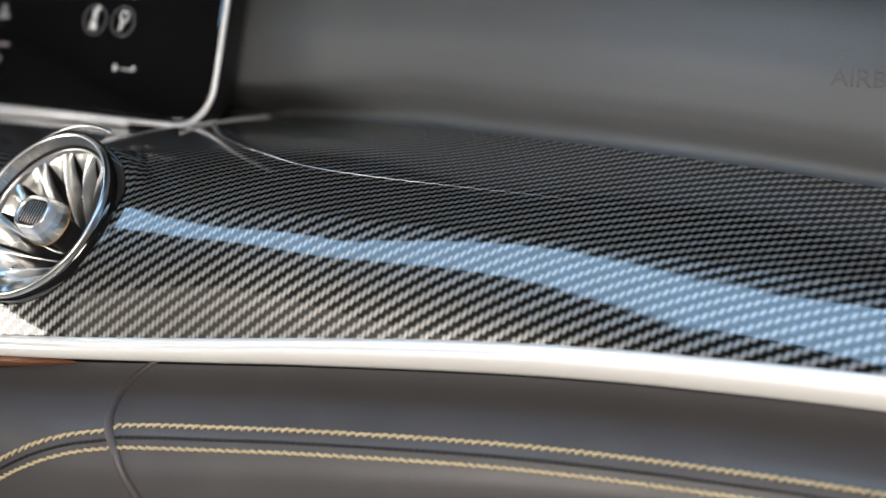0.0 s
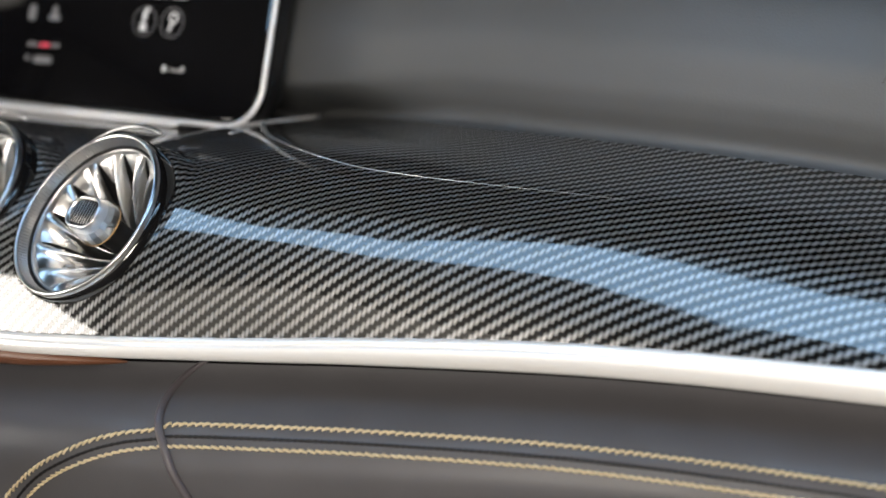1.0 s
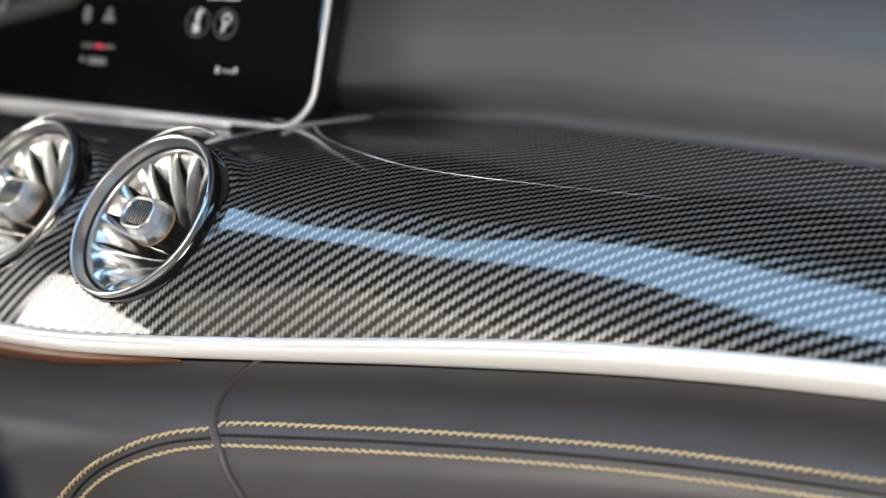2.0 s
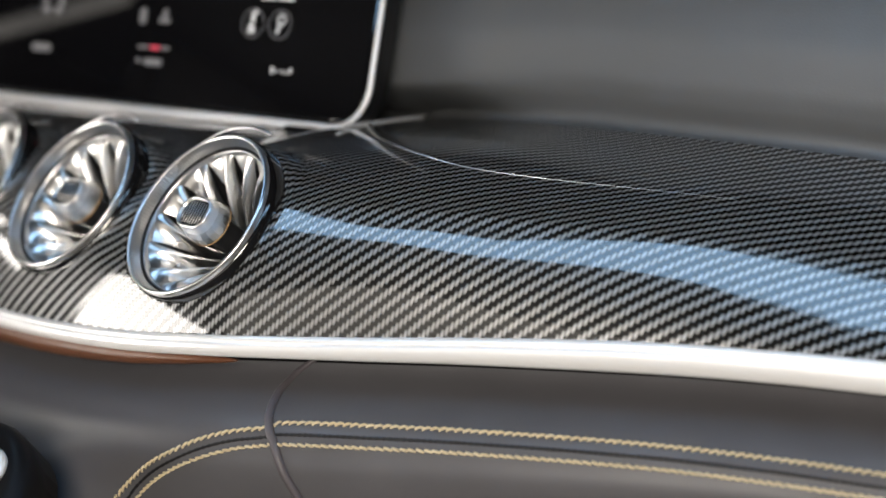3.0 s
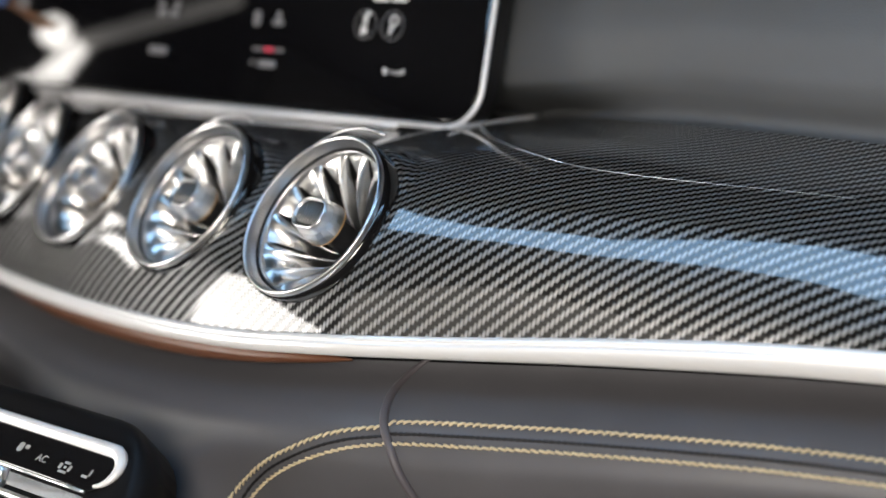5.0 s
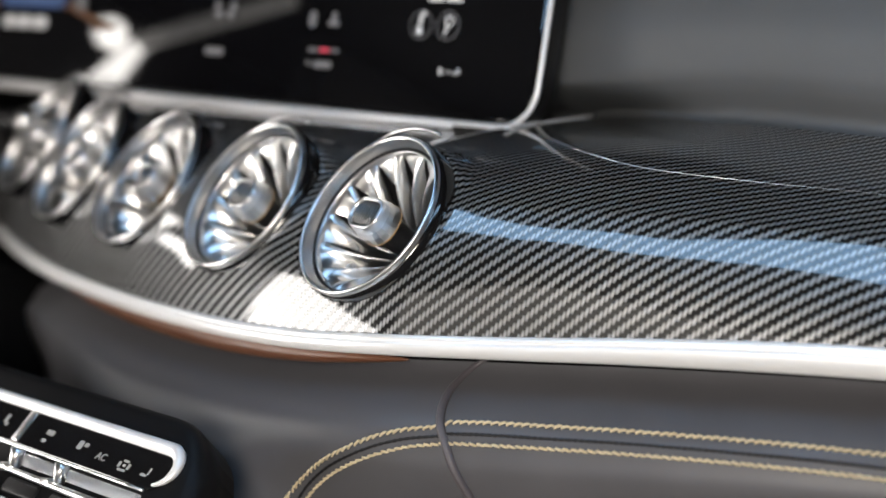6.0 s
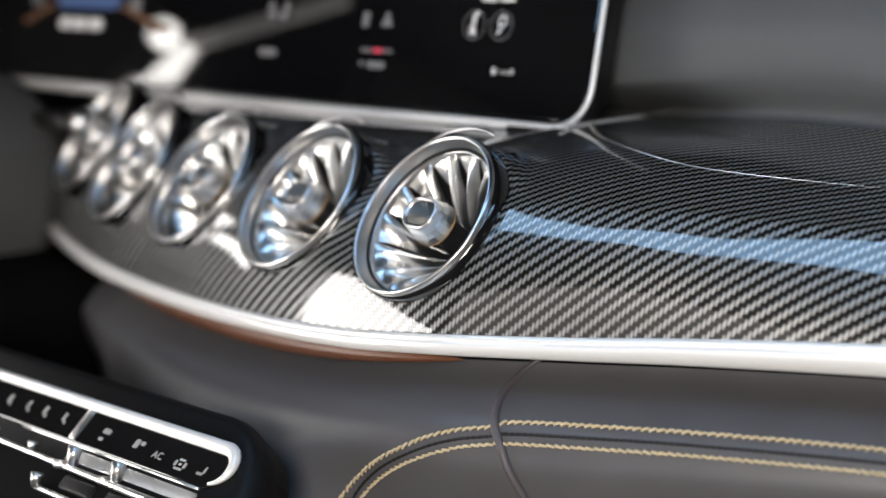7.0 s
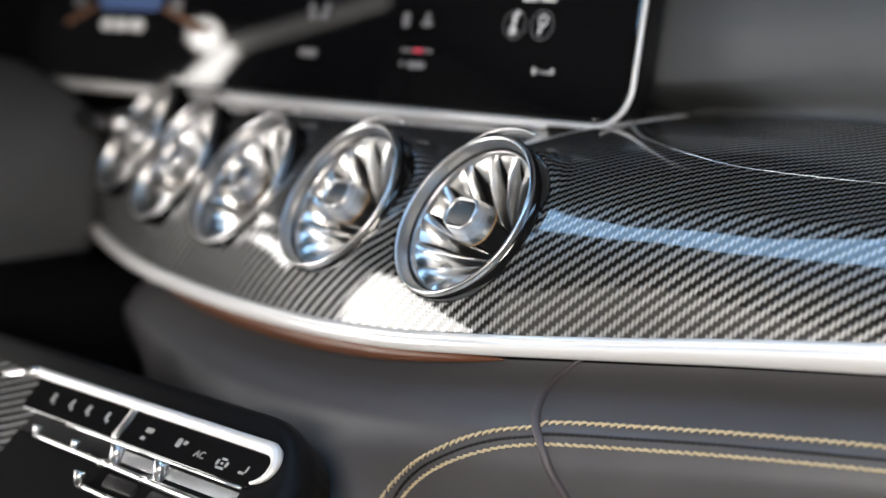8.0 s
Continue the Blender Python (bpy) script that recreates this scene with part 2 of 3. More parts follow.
def trim_base(x, v):
    """Point of the carbon trim before the vents are let in: v = 0 at its lower edge, 1 at its top."""
    lo = low_edge(x)
    y1, z1 = curve_at(UPPER, x), EYE + curve_at(TOP_Z, x)
    k = max(0.0, min(1.0, (x + 0.46) / 0.26))  # leans back more towards the door
    k = k * k * (3 - 2 * k)

    def roll(f):
        th = f * math.pi / 2
        return ((1 - k) * (1 - max(0.0, math.cos(th)) ** 0.62) + k * f ** 1.22, (1 - k) * math.sin(th) + k * f * (1.22 - 0.22 * f))

    fy, fz = roll(min(v, 1.0))
    g = max(0.0, min(1.0, (x + 0.555) / 0.22))  # beside the display it rises on to the upper pad
    g = g * g * (3 - 2 * g)
    if v > 0.45:
        ctrl = [(f, *roll(f)) for f in (0.3, 0.45)] + [(1.25, 1 + 0.022 / (y1 - lo.y), 1.0)]
        ry = curve_at([(c[0], c[1]) for c in ctrl], v)
        rz = curve_at([(c[0], c[2]) for c in ctrl], v)
        fy, fz = fy + (ry - fy) * g, fz + (rz - fz) * g
        if v > 1:
            fy += (1 - g) * (v - 1) * 0.088 / (y1 - lo.y)
    return Vector((x, lo.y + (y1 - lo.y) * fy, lo.z + (z1 - lo.z) * fz))


def trim_at(x, v):
    """Point of the carbon trim. Round each vent it dips or rises so that the ring stands a little proud of it."""
    p = trim_base(x, v)
    for c, n in VENTS:
        d = p - c
        off = d.dot(n)
        rho = (d - off * n).length
        if rho < 0.11 and abs(off) < 0.045:
            want = 0.0016 if off > 0.0016 else max(off, -0.011)
            reach = 0.024 if off > want else 0.008
            k = max(0.0, min(1.0, 1 - (rho - 0.047) / reach))
            e = min(1.0, v / 0.10) * max(0.0, min(1.0, (0.90 - v) / 0.2))
            p = p + n * (want - off) * k * k * (3 - 2 * k) * e
    return p


def across_plan(x):
    """Unit vector that points from the dashboard into the cabin, level, square to the lower edge."""
    dy = (curve_at(LOWER, x + 0.004) - curve_at(LOWER, x - 0.004)) / 0.008
    return Vector((dy, -1, 0)).normalized()


BULGE = [(0.0, -0.004), (0.003, -0.018), (0.008, -0.0275), (0.014, -0.0225), (0.022, -0.0035), (0.031, 0.0148), (0.04, 0.0206), (0.05, 0.0226), (0.07, 0.0185), (0.10, 0.0125), (0.2, -0.0305)]


def lower_at(x, w):
    """Point of the leather below: w is the way down in metres from the chrome band."""
    out = curve_at(BULGE, w)
    mid = max(0.0, min(1.0, (-0.54 - x) / 0.2))
    out += mid * mid * (3 - 2 * mid) * (0.35 * w * w / 0.1 + 0.2 * max(0.0, w - 0.05))
    back = max(0.0, min(1.0, (-0.67 - x) / 0.25))  # tucks under beside the driver, shaped to darken the leather there
    out -= back * back * (3 - 2 * back) * 0.75 * max(0.0, w - 0.012)
    swell = max(0.0, 1 - abs(x + 0.615) / 0.085)  # flows out towards the console
    out += 1.2 * swell * swell * (3 - 2 * swell) * max(0.0, w - 0.040) ** 2 / (max(0.0, w - 0.040) + 0.012)
    return low_edge(x) + Vector((0, 0, 0.002 - curve_at(BAND, x) - w)) + across_plan(x) * out


XS = steps(-1.04, 0.1, 571) + steps(0.11, 0.59, 48)
dash = thing("dashboard", "black leather car dashboard with carbon fibre trim", "dashboard", kind="structure")
trim_bm = grid(trim_at, XS, steps(0, 1, 91) + steps(1.02, 1.25, 12), metres=trim_base)
holes = [f for f in trim_bm.faces if any((f.calc_center_median() - c).length < 0.0468 for c, n in VENTS)]
bmesh.ops.delete(trim_bm, geom=holes, context="FACES")
trim = part("carbon_trim", trim_bm, CARBON, dash, "glossy carbon fibre twill trim panel")
part("lower_panel", grid(lower_at, [x for x in XS if x > -0.93], steps(0, 0.20, 81)), LEATHER, dash, "smooth black leather lower dashboard")


# Black strip laid over the leather for the shadow below the chrome band.
def shadow_at(x, w):
    return lower_at(x, w) + across_plan(x) * 0.0006


part("shadow_strip", grid(shadow_at, [x for x in XS if x > -0.93], steps(0.0002, 0.0100, 12)), MATTE, dash, "matt black strip for the shadow below the chrome band")


def band_at(x, v):
    """Chrome band: a small step, then a rounded front."""
    prof = [(-0.002, 0.001), (0.0028, 0.0010), (0.0036, -0.02), (0.0038, -0.10), (0.0012, -0.14), (0.0012, -0.17), (0.0054, -0.20), (0.0058, -0.30), (0.0056, -0.60), (0.0046, -0.86), (0.0022, -0.99), (-0.004, -1.03)]
    i = int(v)
    o, z = prof[i]
    h = curve_at(BAND, x)
    return low_edge(x) + Vector((0, 0, z if i < 2 else z * h)) + across_plan(x) * o


part("chrome_band", grid(band_at, XS, range(12)), BAND_METAL, dash, "bright chrome band below the trim")


PAD_LINE = [(-0.62, 0.760), (-0.56, 0.748), (-0.52, 0.724), (-0.48, 0.703), (-0.44, 0.6945), (-0.377, 0.6945)] + UPPER[8:]


PAD_FACE = [(-0.62, 0.690), (-0.56, 0.691), (-0.50, 0.6925), (-0.44, 0.6940), (-0.377, 0.6945)] + UPPER[8:]


def pad_at(x, v):
    """Upper pad: a dark groove that runs back beside the display, then a soft face that overhangs it and rolls forward."""
    prof = [(0.0205, -0.0015), (0.0280, -0.0036), (0.0400, -0.0010), (0.0425, 0.0050), (0.0360, 0.0170), (0.0325, 0.0300), (0.0350, 0.056), (0.058, 0.090), (0.12, 0.11), (0.30, 0.12)]
    o = curve_at([(i, p[0]) for i, p in enumerate(prof)], v)
    z = curve_at([(i, p[1]) for i, p in enumerate(prof)], v)
    k = max(0.0, min(1.0, (v - 2.6) / 1.8))
    k = k * k * (3 - 2 * k)
    return Vector((x, curve_at(PAD_LINE, x) * (1 - k) + curve_at(PAD_FACE, x) * k + o, EYE + curve_at(TOP_Z, x) + z))


# The groove's black colour stands for the shade below the pad.
part("groove_shade", grid(pad_at, steps(-0.62, 0.59, 190), steps(0, 1.5, 13)), MATTE, dash, "matt black strip for the shade below the upper pad")
part("upper_pad", grid(pad_at, steps(-0.62, 0.59, 190), steps(1.5, 9, 66)), PAD, dash, "matt grey soft upper dashboard pad")

# seam, stitches and fine lines
ROW_A = [(-0.562, 0.097), (-0.5535, 0.0779), (-0.5443, 0.0657), (-0.5286, 0.0526), (-0.515, 0.0446), (-0.5013, 0.0379), (-0.4884, 0.0341), (-0.4714, 0.0318), (-0.467, 0.0302), (-0.43, 0.0297), (-0.33, 0.0304), (-0.23, 0.032), (-0.1, 0.0335), (0.1, 0.034)]
ROW_B = [(-0.555, 0.1031), (-0.5425, 0.0768), (-0.5340, 0.0668), (-0.5193, 0.056), (-0.5028, 0.0473), (-0.487, 0.0418), (-0.4699, 0.039), (-0.465, 0.0384), (-0.42, 0.0381), (-0.33, 0.039), (-0.23, 0.0412), (-0.1, 0.0425), (0.1, 0.043)]
PIPE = [(0.004, -0.459), (0.0104, -0.4687), (0.0153, -0.4739), (0.0205, -0.4761), (0.0258, -0.4748), (0.0306, -0.4717), (0.0395, -0.4664), (0.0524, -0.4606), (0.0649, -0.4545), (0.10, -0.441)]


def lower_normal(x, w):
    p = lower_at(x, w)
    return (lower_at(x, w + 0.001) - p).cross(lower_at(x + 0.001, w) - p).normalized()


def along_row(row, x0, x1, pitch):
    """Places at even steps along a seam: point, direction, surface normal."""
    fine = [lower_at(x, curve_at(row, x)) for x in steps(x0, x1, 1200)]
    out, run = [], 0.0
    for i in range(1, len(fine)):
        run += (fine[i] - fine[i - 1]).length
        if run >= pitch:
            run -= pitch
            x = x0 + (x1 - x0) * i / 1199
            n = lower_normal(x, curve_at(row, x))
            if n.y > 0:
                n = -n
            out.append((fine[i], (fine[i] - fine[i - 1]).normalized(), n))
    return out


def stitch_mesh():
    path = [(-0.0021, 0, -0.0006), (-0.0017, 0, 0.0003), (-0.0007, 0, 0.0008), (0.0007, 0, 0.0009), (0.0017, 0, 0.0003), (0.0021, 0, -0.0006)]
    bm = tube(path, lambda f: 0.00030 + 0.00044 * math.sin(math.pi * f) ** 0.7, 7)
    return bm


leather = [o for o in dash.children if o.name.startswith("lower_panel")][0]
first_stitch = None
for row, slant in ((ROW_A, 23), (ROW_B, -15)):
    for at, d, n in along_row(row, -0.59, -0.10, 0.0038):
        if first_stitch is None:
            first_stitch = part("stitch", stitch_mesh(), THREAD, leather)
            ob = first_stitch
        else:
            ob = new("stitch", first_stitch.data)
            ob.parent = leather
        side = n.cross(d).normalized()
        turn = slant + random.uniform(-4, 4)
        ob.matrix_basis = Matrix.Translation(at) @ Matrix((d, side, d.cross(side))).transposed().to_4x4() @ pose(0, 0, 0, 0, random.uniform(-3, 3), turn) @ Matrix.Diagonal((1, 1, random.uniform(0.85, 1.15), 1))


HEM = [(-0.5916, 0.0721), (-0.589, 0.0727), (-0.5782, 0.0748), (-0.5681, 0.0783), (-0.5566, 0.0832)]
hem = None
for at, d, n in along_row(HEM, -0.606, -0.562, 0.0026):
    side = n.cross(d).normalized()
    ob = new("dark_stitch", hem.data) if hem else part("dark_stitch", tube([(-0.0011, 0, 0), (-0.0005, 0, 0.0006), (0.0005, 0, 0.0006), (0.0011, 0, 0)], 0.0005, 6), DARK_THREAD, leather)
    hem = ob
    ob.parent = leather
    ob.matrix_basis = Matrix.Translation(at) @ Matrix((d, side, d.cross(side))).transposed().to_4x4() @ pose(0, 0, 0, 0, 0, 25)


def seat_line(row, x0, x1, n, lift=0.0):
    pts = []
    for x in steps(x0, x1, n):
        w = (curve_at(ROW_A, x) + curve_at(ROW_B, x)) / 2 if row is None else curve_at(row, x)
        nn = lower_normal(x, w)
        pts.append(lower_at(x, w) + (nn if nn.y < 0 else -nn) * lift)
    return pts


part("seam_slit", tube(seat_line(None, -0.575, -0.05, 420, 0.0001), lambda f: 0.00075 + 0.00025 * math.sin(f * 1500), 6), DARK_THREAD, leather, "dark slit between the stitched rows")
pipe_pts = []
for w in steps(0.004, 0.10, 70):
    x = curve_at(PIPE, w)
    nn = lower_normal(x, w)
    pipe_pts.append(lower_at(x, w) + (nn if nn.y < 0 else -nn) * 0.0004)
part("piping", tube(pipe_pts, lambda f: 0.0022 * min(1.0, 0.3 + 4 * f), 10), PIPING, leather, "dark leather piping over the seam")
part("brown_edge", tube([low_edge(x) + Vector((0, 0, -curve_at(BAND, x) - 0.0022)) + across_plan(x) * -0.001 for x in steps(-0.83, -0.495, 110)], lambda f: 0.0004 + 0.0062 * math.sin(math.pi * f) ** 0.7, 8), BROWN, leather, "brown edge below the chrome band")
LINE = [(-0.5322, 0.9181), (-0.4977, 0.8434), (-0.4908, 0.8321), (-0.4535, 0.7767), (-0.4237, 0.7371), (-0.3982, 0.7366), (-0.3682, 0.7529), (-0.3386, 0.7665), (-0.3086, 0.7717), (-0.27, 0.7717)]
part("trim_line", tube([trim_at(x, curve_at(LINE, x)) for x in steps(-0.5323, -0.304, 110)], lambda f: 0.0015 * (1 - f) ** 2.6 + 0.00008, 8), CHROME, trim, "fine bright line in the trim")
part("display_edge_line", tube([Vector((-0.5385, 0.6605, EYE - 0.0818)).lerp(Vector((-0.5505, 0.7625, EYE - 0.0818)), f) for f in steps(0, 1, 12)], lambda f: 0.0009 - 0.0004 * f, 8), RAIL, trim, "thin bright edge beside the display")


def lettering(name, text, size, m, mat, parent, depth=0.0004):
    """Raised letters as a mesh."""
    cu = bpy.data.curves.new(name, "FONT")
    cu.body, cu.size, cu.extrude = text, size, depth
    tmp = bpy.data.objects.new(name, cu)
    scene.collection.objects.link(tmp)
    bpy.context.view_layer.update()
    me = bpy.data.meshes.new_from_object(tmp.evaluated_get(bpy.context.evaluated_depsgraph_get()))
    bpy.data.objects.remove(tmp)
    me.materials.clear()
    me.materials.append(mat)
    ob = new(name, me)
    ob.parent = parent
    ob.matrix_basis = m
    return ob


pad = [o for o in dash.children if o.name.startswith("upper_pad")][0]
p0, p1, p2 = pad_at(-0.2155, 5.62), pad_at(-0.1915, 5.69), pad_at(-0.2165, 5.92)
ex = (p1 - p0).normalized()
ez = ex.cross(p2 - p0).normalized()
lettering("lettering", "AIRBAG", 0.0130, Matrix.Translation(p0 + ez * 0.0002) @ Matrix((ex, ez.cross(ex), ez)).transposed().to_4x4(), SHROUD, pad, 0.0009)

# ---------------------------------------------------------------- air vents


BLADES = 14


def blade():
    """One turbine blade: a broad bright lip at the rim that narrows to a curved fin, with a deep gap beside it, sinking towards the hub."""
    def at(r, a):
        t = min(1.0, (r - 0.0120) / 0.0278)
        ang = math.tau / BLADES * (0.36 + 0.61 * t ** 2.0) * max(a, 0.0) + 0.46 * (1 - t) ** 1.2
        dish = -0.0078 - 0.0270 * (1 - t) ** 1.35
        deep = 0.0014 + 0.0230 * min(1.0, 1.25 * (1 - t)) ** 1.15
        fall = max(0.0, (a - 0.22) / 0.78) ** 1.2 if a > 0 else -a * 9
        crest = 0.0016 * math.sin(math.pi * min(1.0, max(0.0, a) / 0.5)) * (1 - 0.5 * t)
        return Vector((r * math.cos(ang), r * math.sin(ang), dish - deep * fall + crest))
    return grid(at, steps(0.0120, 0.0398, 20), [-0.10, -0.03, 0.0, 0.06, 0.14, 0.22, 0.30, 0.40, 0.52, 0.66, 0.82, 1.0])


def rounded(sx, sy, rad, n=6):
    pts = []
    for cx, cy, a0 in ((sx - rad, sy - rad, 0), (rad - sx, sy - rad, 90), (rad - sx, rad - sy, 180), (sx - rad, rad - sy, 270)):
        for k in range(n + 1):
            a = radians(a0 + 90 * k / n)
            pts.append((cx + rad * math.cos(a), cy + rad * math.sin(a)))
    return pts


def stack(loops, cap0=False, cap1=True):
    """Joins loops of points of one length into a skin."""
    bm = bmesh.new()
    rings = [[bm.verts.new(p) for p in lp] for lp in loops]
    n = len(rings[0])
    for a, b in zip(rings, rings[1:]):
        for k in range(n):
            bm.faces.new((a[k], a[(k + 1) % n], b[(k + 1) % n], b[k]))
    if cap0:
        bm.faces.new(rings[0][::-1])
    if cap1:
        bm.faces.new(rings[-1])
    return bm


def air_vent(m):
    v = thing("air_vent", "round silver turbine air vent set in the carbon trim", "air vent", m @ Matrix.Scale(1.0, 4), "turbine air vents")
    part("outer_ring", lathe([(0.0458, -0.002), (0.0461, 0.0004), (0.0459, 0.0015), (0.0453, 0.0021), (0.0445, 0.0020), (0.0440, 0.0014)]), CHROME, v, "satin chrome rim")
    part("collar", lathe([(0.0457, -0.0010), (0.0466, -0.0016), (0.0472, -0.0034), (0.0476, -0.010), (0.0478, -0.035)]), PIANO, v, "glossy black collar")
    part("knurled_band", lathe([(0.0442, 0.0014), (0.0432, -0.0016), (0.0419, -0.0042)], 300, lambda k: 1.012 if k % 2 else 1.0), KNURL, v, "finely ribbed dark metal band", smooth=False)
    part("gap_ring", lathe([(0.0420, -0.0042), (0.0418, -0.0078), (0.0409, -0.0078)]), BLACK, v, "dark gap inside the rim")
    part("inner_ring", lathe([(0.0413, -0.0080), (0.0412, -0.0058), (0.0408, -0.0052), (0.0403, -0.0056), (0.0399, -0.0068), (0.0397, -0.0100)]), SILVER, v, "slim silver inner ring")
    # Chrome arc put in for the highlight along the lip above the ring.
    hood = [Vector(((0.0492 + 0.0050 * f ** 2) * math.cos(radians(150 - 84 * f)), (0.0492 + 0.0050 * f ** 2) * math.sin(radians(150 - 84 * f)), -0.0024 + 0.0022 * f)) for f in steps(0, 1, 30)]
    part("lip_glint", tube(hood, lambda f: 0.0003 + 0.0007 * min(1.0, f * 1.2) ** 1.5 if f < 0.98 else 0.0006, 10), CHROME, v, "bright arc for the highlight above the ring")
    part("bowl", lathe([(0.0404, -0.0090), (0.0402, -0.024), (0.035, -0.040), (0.022, -0.050), (0.0, -0.052)]), BLACK, v, "dark inner bowl")
    first = None
    for i in range(BLADES):
        if first is None:
            first = part("blade", blade(), BLADE, v, "curved satin silver blade")
            ob = first
        else:
            ob = new("blade", first.data)
            ob.parent = v
            ob["label"] = "curved satin silver blade"
        ob.matrix_basis = pose(0, 0, 0, 0, 0, 360 / BLADES * i)
    knob = part("knob", stack([[(x, y, z) for x, y in rounded(sx, sy, rr, 4)] for sx, sy, rr, z in
                ((0.0080, 0.0080, 0.0078, -0.0110), (0.0136, 0.0126, 0.0120, -0.0112), (0.0142, 0.0128, 0.0118, -0.0100), (0.0140, 0.0122, 0.0110, -0.0060), (0.0134, 0.0108, 0.0098, -0.0025))], cap1=False), SILVER, v, "faceted silver adjuster knob", smooth=False)
    knob.matrix_basis = Matrix.Diagonal((0.92, 0.92, 1, 1))
    part("knob_rim", stack([[(x, y, z) for x, y in rounded(sx, sy, rr, 8)] for sx, sy, rr, z in
         ((0.0134, 0.0108, 0.0098, -0.0027), (0.0130, 0.0100, 0.0088, 0.0002), (0.0126, 0.0095, 0.0080, 0.0022), (0.0120, 0.0089, 0.0074, 0.0028), (0.0111, 0.0080, 0.0066, 0.0026), (0.0107, 0.0076, 0.0062, 0.0012))], cap1=False), CHROME, knob, "polished rim of the knob")
    part("knob_face", stack([[(x, y, 0.0013) for x, y in rounded(0.0109, 0.0078, 0.0063)]]), BLACK, knob, "dark ribbed knob face", smooth=False)
    rib = None
    for i in range(9):
        if rib is None:
            rib = part("rib", block(0.0005, 0.0138, 0.0005, 0.0001, segments=1), KNURL, knob)
        else:
            ob = new("rib", rib.data)
            ob.parent = knob
            rib = ob
        rib.matrix_basis = Matrix.Translation((-0.0088 + 0.0022 * i, 0, 0.0015)) @ Matrix.Diagonal((1, 1 - 0.03 * abs(i - 4) if abs(i - 4) < 4 else 0.62, 1, 1))
    part("shaft", lathe([(0.0085, -0.0110), (0.0080, -0.030), (0.0120, -0.043)], 24), BLACK, knob, "dark shaft behind the knob")
    part("light_ring", stack([[(x, y, z) for x, y in rounded(0.0145, 0.0131, 0.0122)] for z in (-0.0107, -0.0100)], cap1=False), AMBER, knob, "thin amber light ring")
    return v


for at, n in VENTS:
    air_vent(facing(at, n))

# ---------------------------------------------------------------- display
screen = thing("display_screen", "wide black glass dashboard display with chrome frame", "display", (-0.5355, 0.6812, EYE - 0.0841))
SX, SZ = 0.63, 0.13
TILT = pose(0, 0, 0, -12)


def screen_part(name, bm, mat, label="", smooth=True):
    ob = part(name, bm, mat, screen, label, smooth)
    ob.matrix_basis = TILT
    return ob


def outline(grow, y, rad=0.022):
    return [(x - SX / 2 + 0.0, y, z + SZ / 2) for x, z in rounded(SX / 2 + grow, SZ / 2 + grow, rad + grow, 10)]


screen_part("glass", stack([outline(-0.004, 0.02), outline(-0.003, 0.0005), outline(-0.004, 0.0)]), GLASS, "black glossy display glass", False)
corner = [(-0.0235 + 0.024 * math.sin(q), 0.0235 - 0.024 * math.cos(q)) for q in steps(0, math.pi / 2, 14)]
rim = [(x, -0.0005) for x in steps(-0.60, -0.03, 20)] + corner + [(0.0005, z) for z in steps(0.03, SZ, 12)]
screen_part("chrome_frame", tube([Vector((x, -0.0006, z)) for x, z in rim], 0.0017, 10), RAIL, "slim chrome display frame")
screen_part("lower_rail", tube([Vector((-SX + 0.012 + (SX - 0.07) * f, -0.0005, -0.0025)) for f in steps(0, 1, 40)], lambda f: 0.0045 - 0.0032 * f ** 3, 10), RAIL, "satin rail below the glass")
screen_part("back_shell", stack([outline(0.0004, 0.004), outline(0.0, 0.016), outline(-0.01, 0.03)]), BLACK, "black plastic display shell")



def glyph(name, shapes, mat, label=""):
    """Flat marks on the glass: rounded bars (x, z, half width, half height)."""
    bm = bmesh.new()
    for x, z, hx, hz in shapes:
        ring = [bm.verts.new((x + 0.0038 + px, -0.0009, z + pz)) for px, pz in rounded(hx, hz, min(hx, hz) * 0.7, 3)]
        bm.faces.new(ring)
    return screen_part(name, bm, mat, label)


def ring_glyph(name, x, z, r, thin, mat, label=""):
    """A thin flat ring on the glass."""
    bm = bmesh.new()
    loops = [[bm.verts.new((x + 0.0038 + q * math.cos(math.tau * k / 40), -0.0009, z + q * math.sin(math.tau * k / 40))) for k in range(40)] for q in (r - thin, r)]
    for k in range(40):
        bm.faces.new((loops[0][k], loops[0][(k + 1) % 40], loops[1][(k + 1) % 40], loops[1][k]))
    return screen_part(name, bm, mat, label)


glyph("seat_icon", [(-0.0982, 0.0592, 0.0014, 0.0030), (-0.0962, 0.0628, 0.0013, 0.0014), (-0.0990, 0.0542, 0.0022, 0.0011), (-0.0972, 0.0518, 0.0012, 0.0016), (-0.0996, 0.0512, 0.0016, 0.0010)], WHITE_INK, "white seat icon")
ring_glyph("icon_circle", -0.0978, 0.0560, 0.0088, 0.0006, DIM_INK)
ring_glyph("search_icon", -0.0757, 0.0588, 0.0034, 0.0011, WHITE_INK, "white magnifier icon")
glyph("search_handle", [(-0.0770, 0.0544, 0.0008, 0.0018), (-0.0779, 0.0520, 0.0008, 0.0016)], WHITE_INK)
ring_glyph("icon_circle", -0.0765, 0.0560, 0.0088, 0.0006, DIM_INK)
glyph("status_text", [(-0.0772, 0.0302, 0.0012, 0.0008), (-0.0772, 0.0282, 0.0012, 0.0012), (-0.0728, 0.0288, 0.0006, 0.0006), (-0.0706, 0.0286, 0.0006, 0.0006), (-0.0684, 0.0286, 0.0006, 0.0006), (-0.0662, 0.0282, 0.0008, 0.0008), (-0.0634, 0.0294, 0.0009, 0.0016)], WHITE_INK)
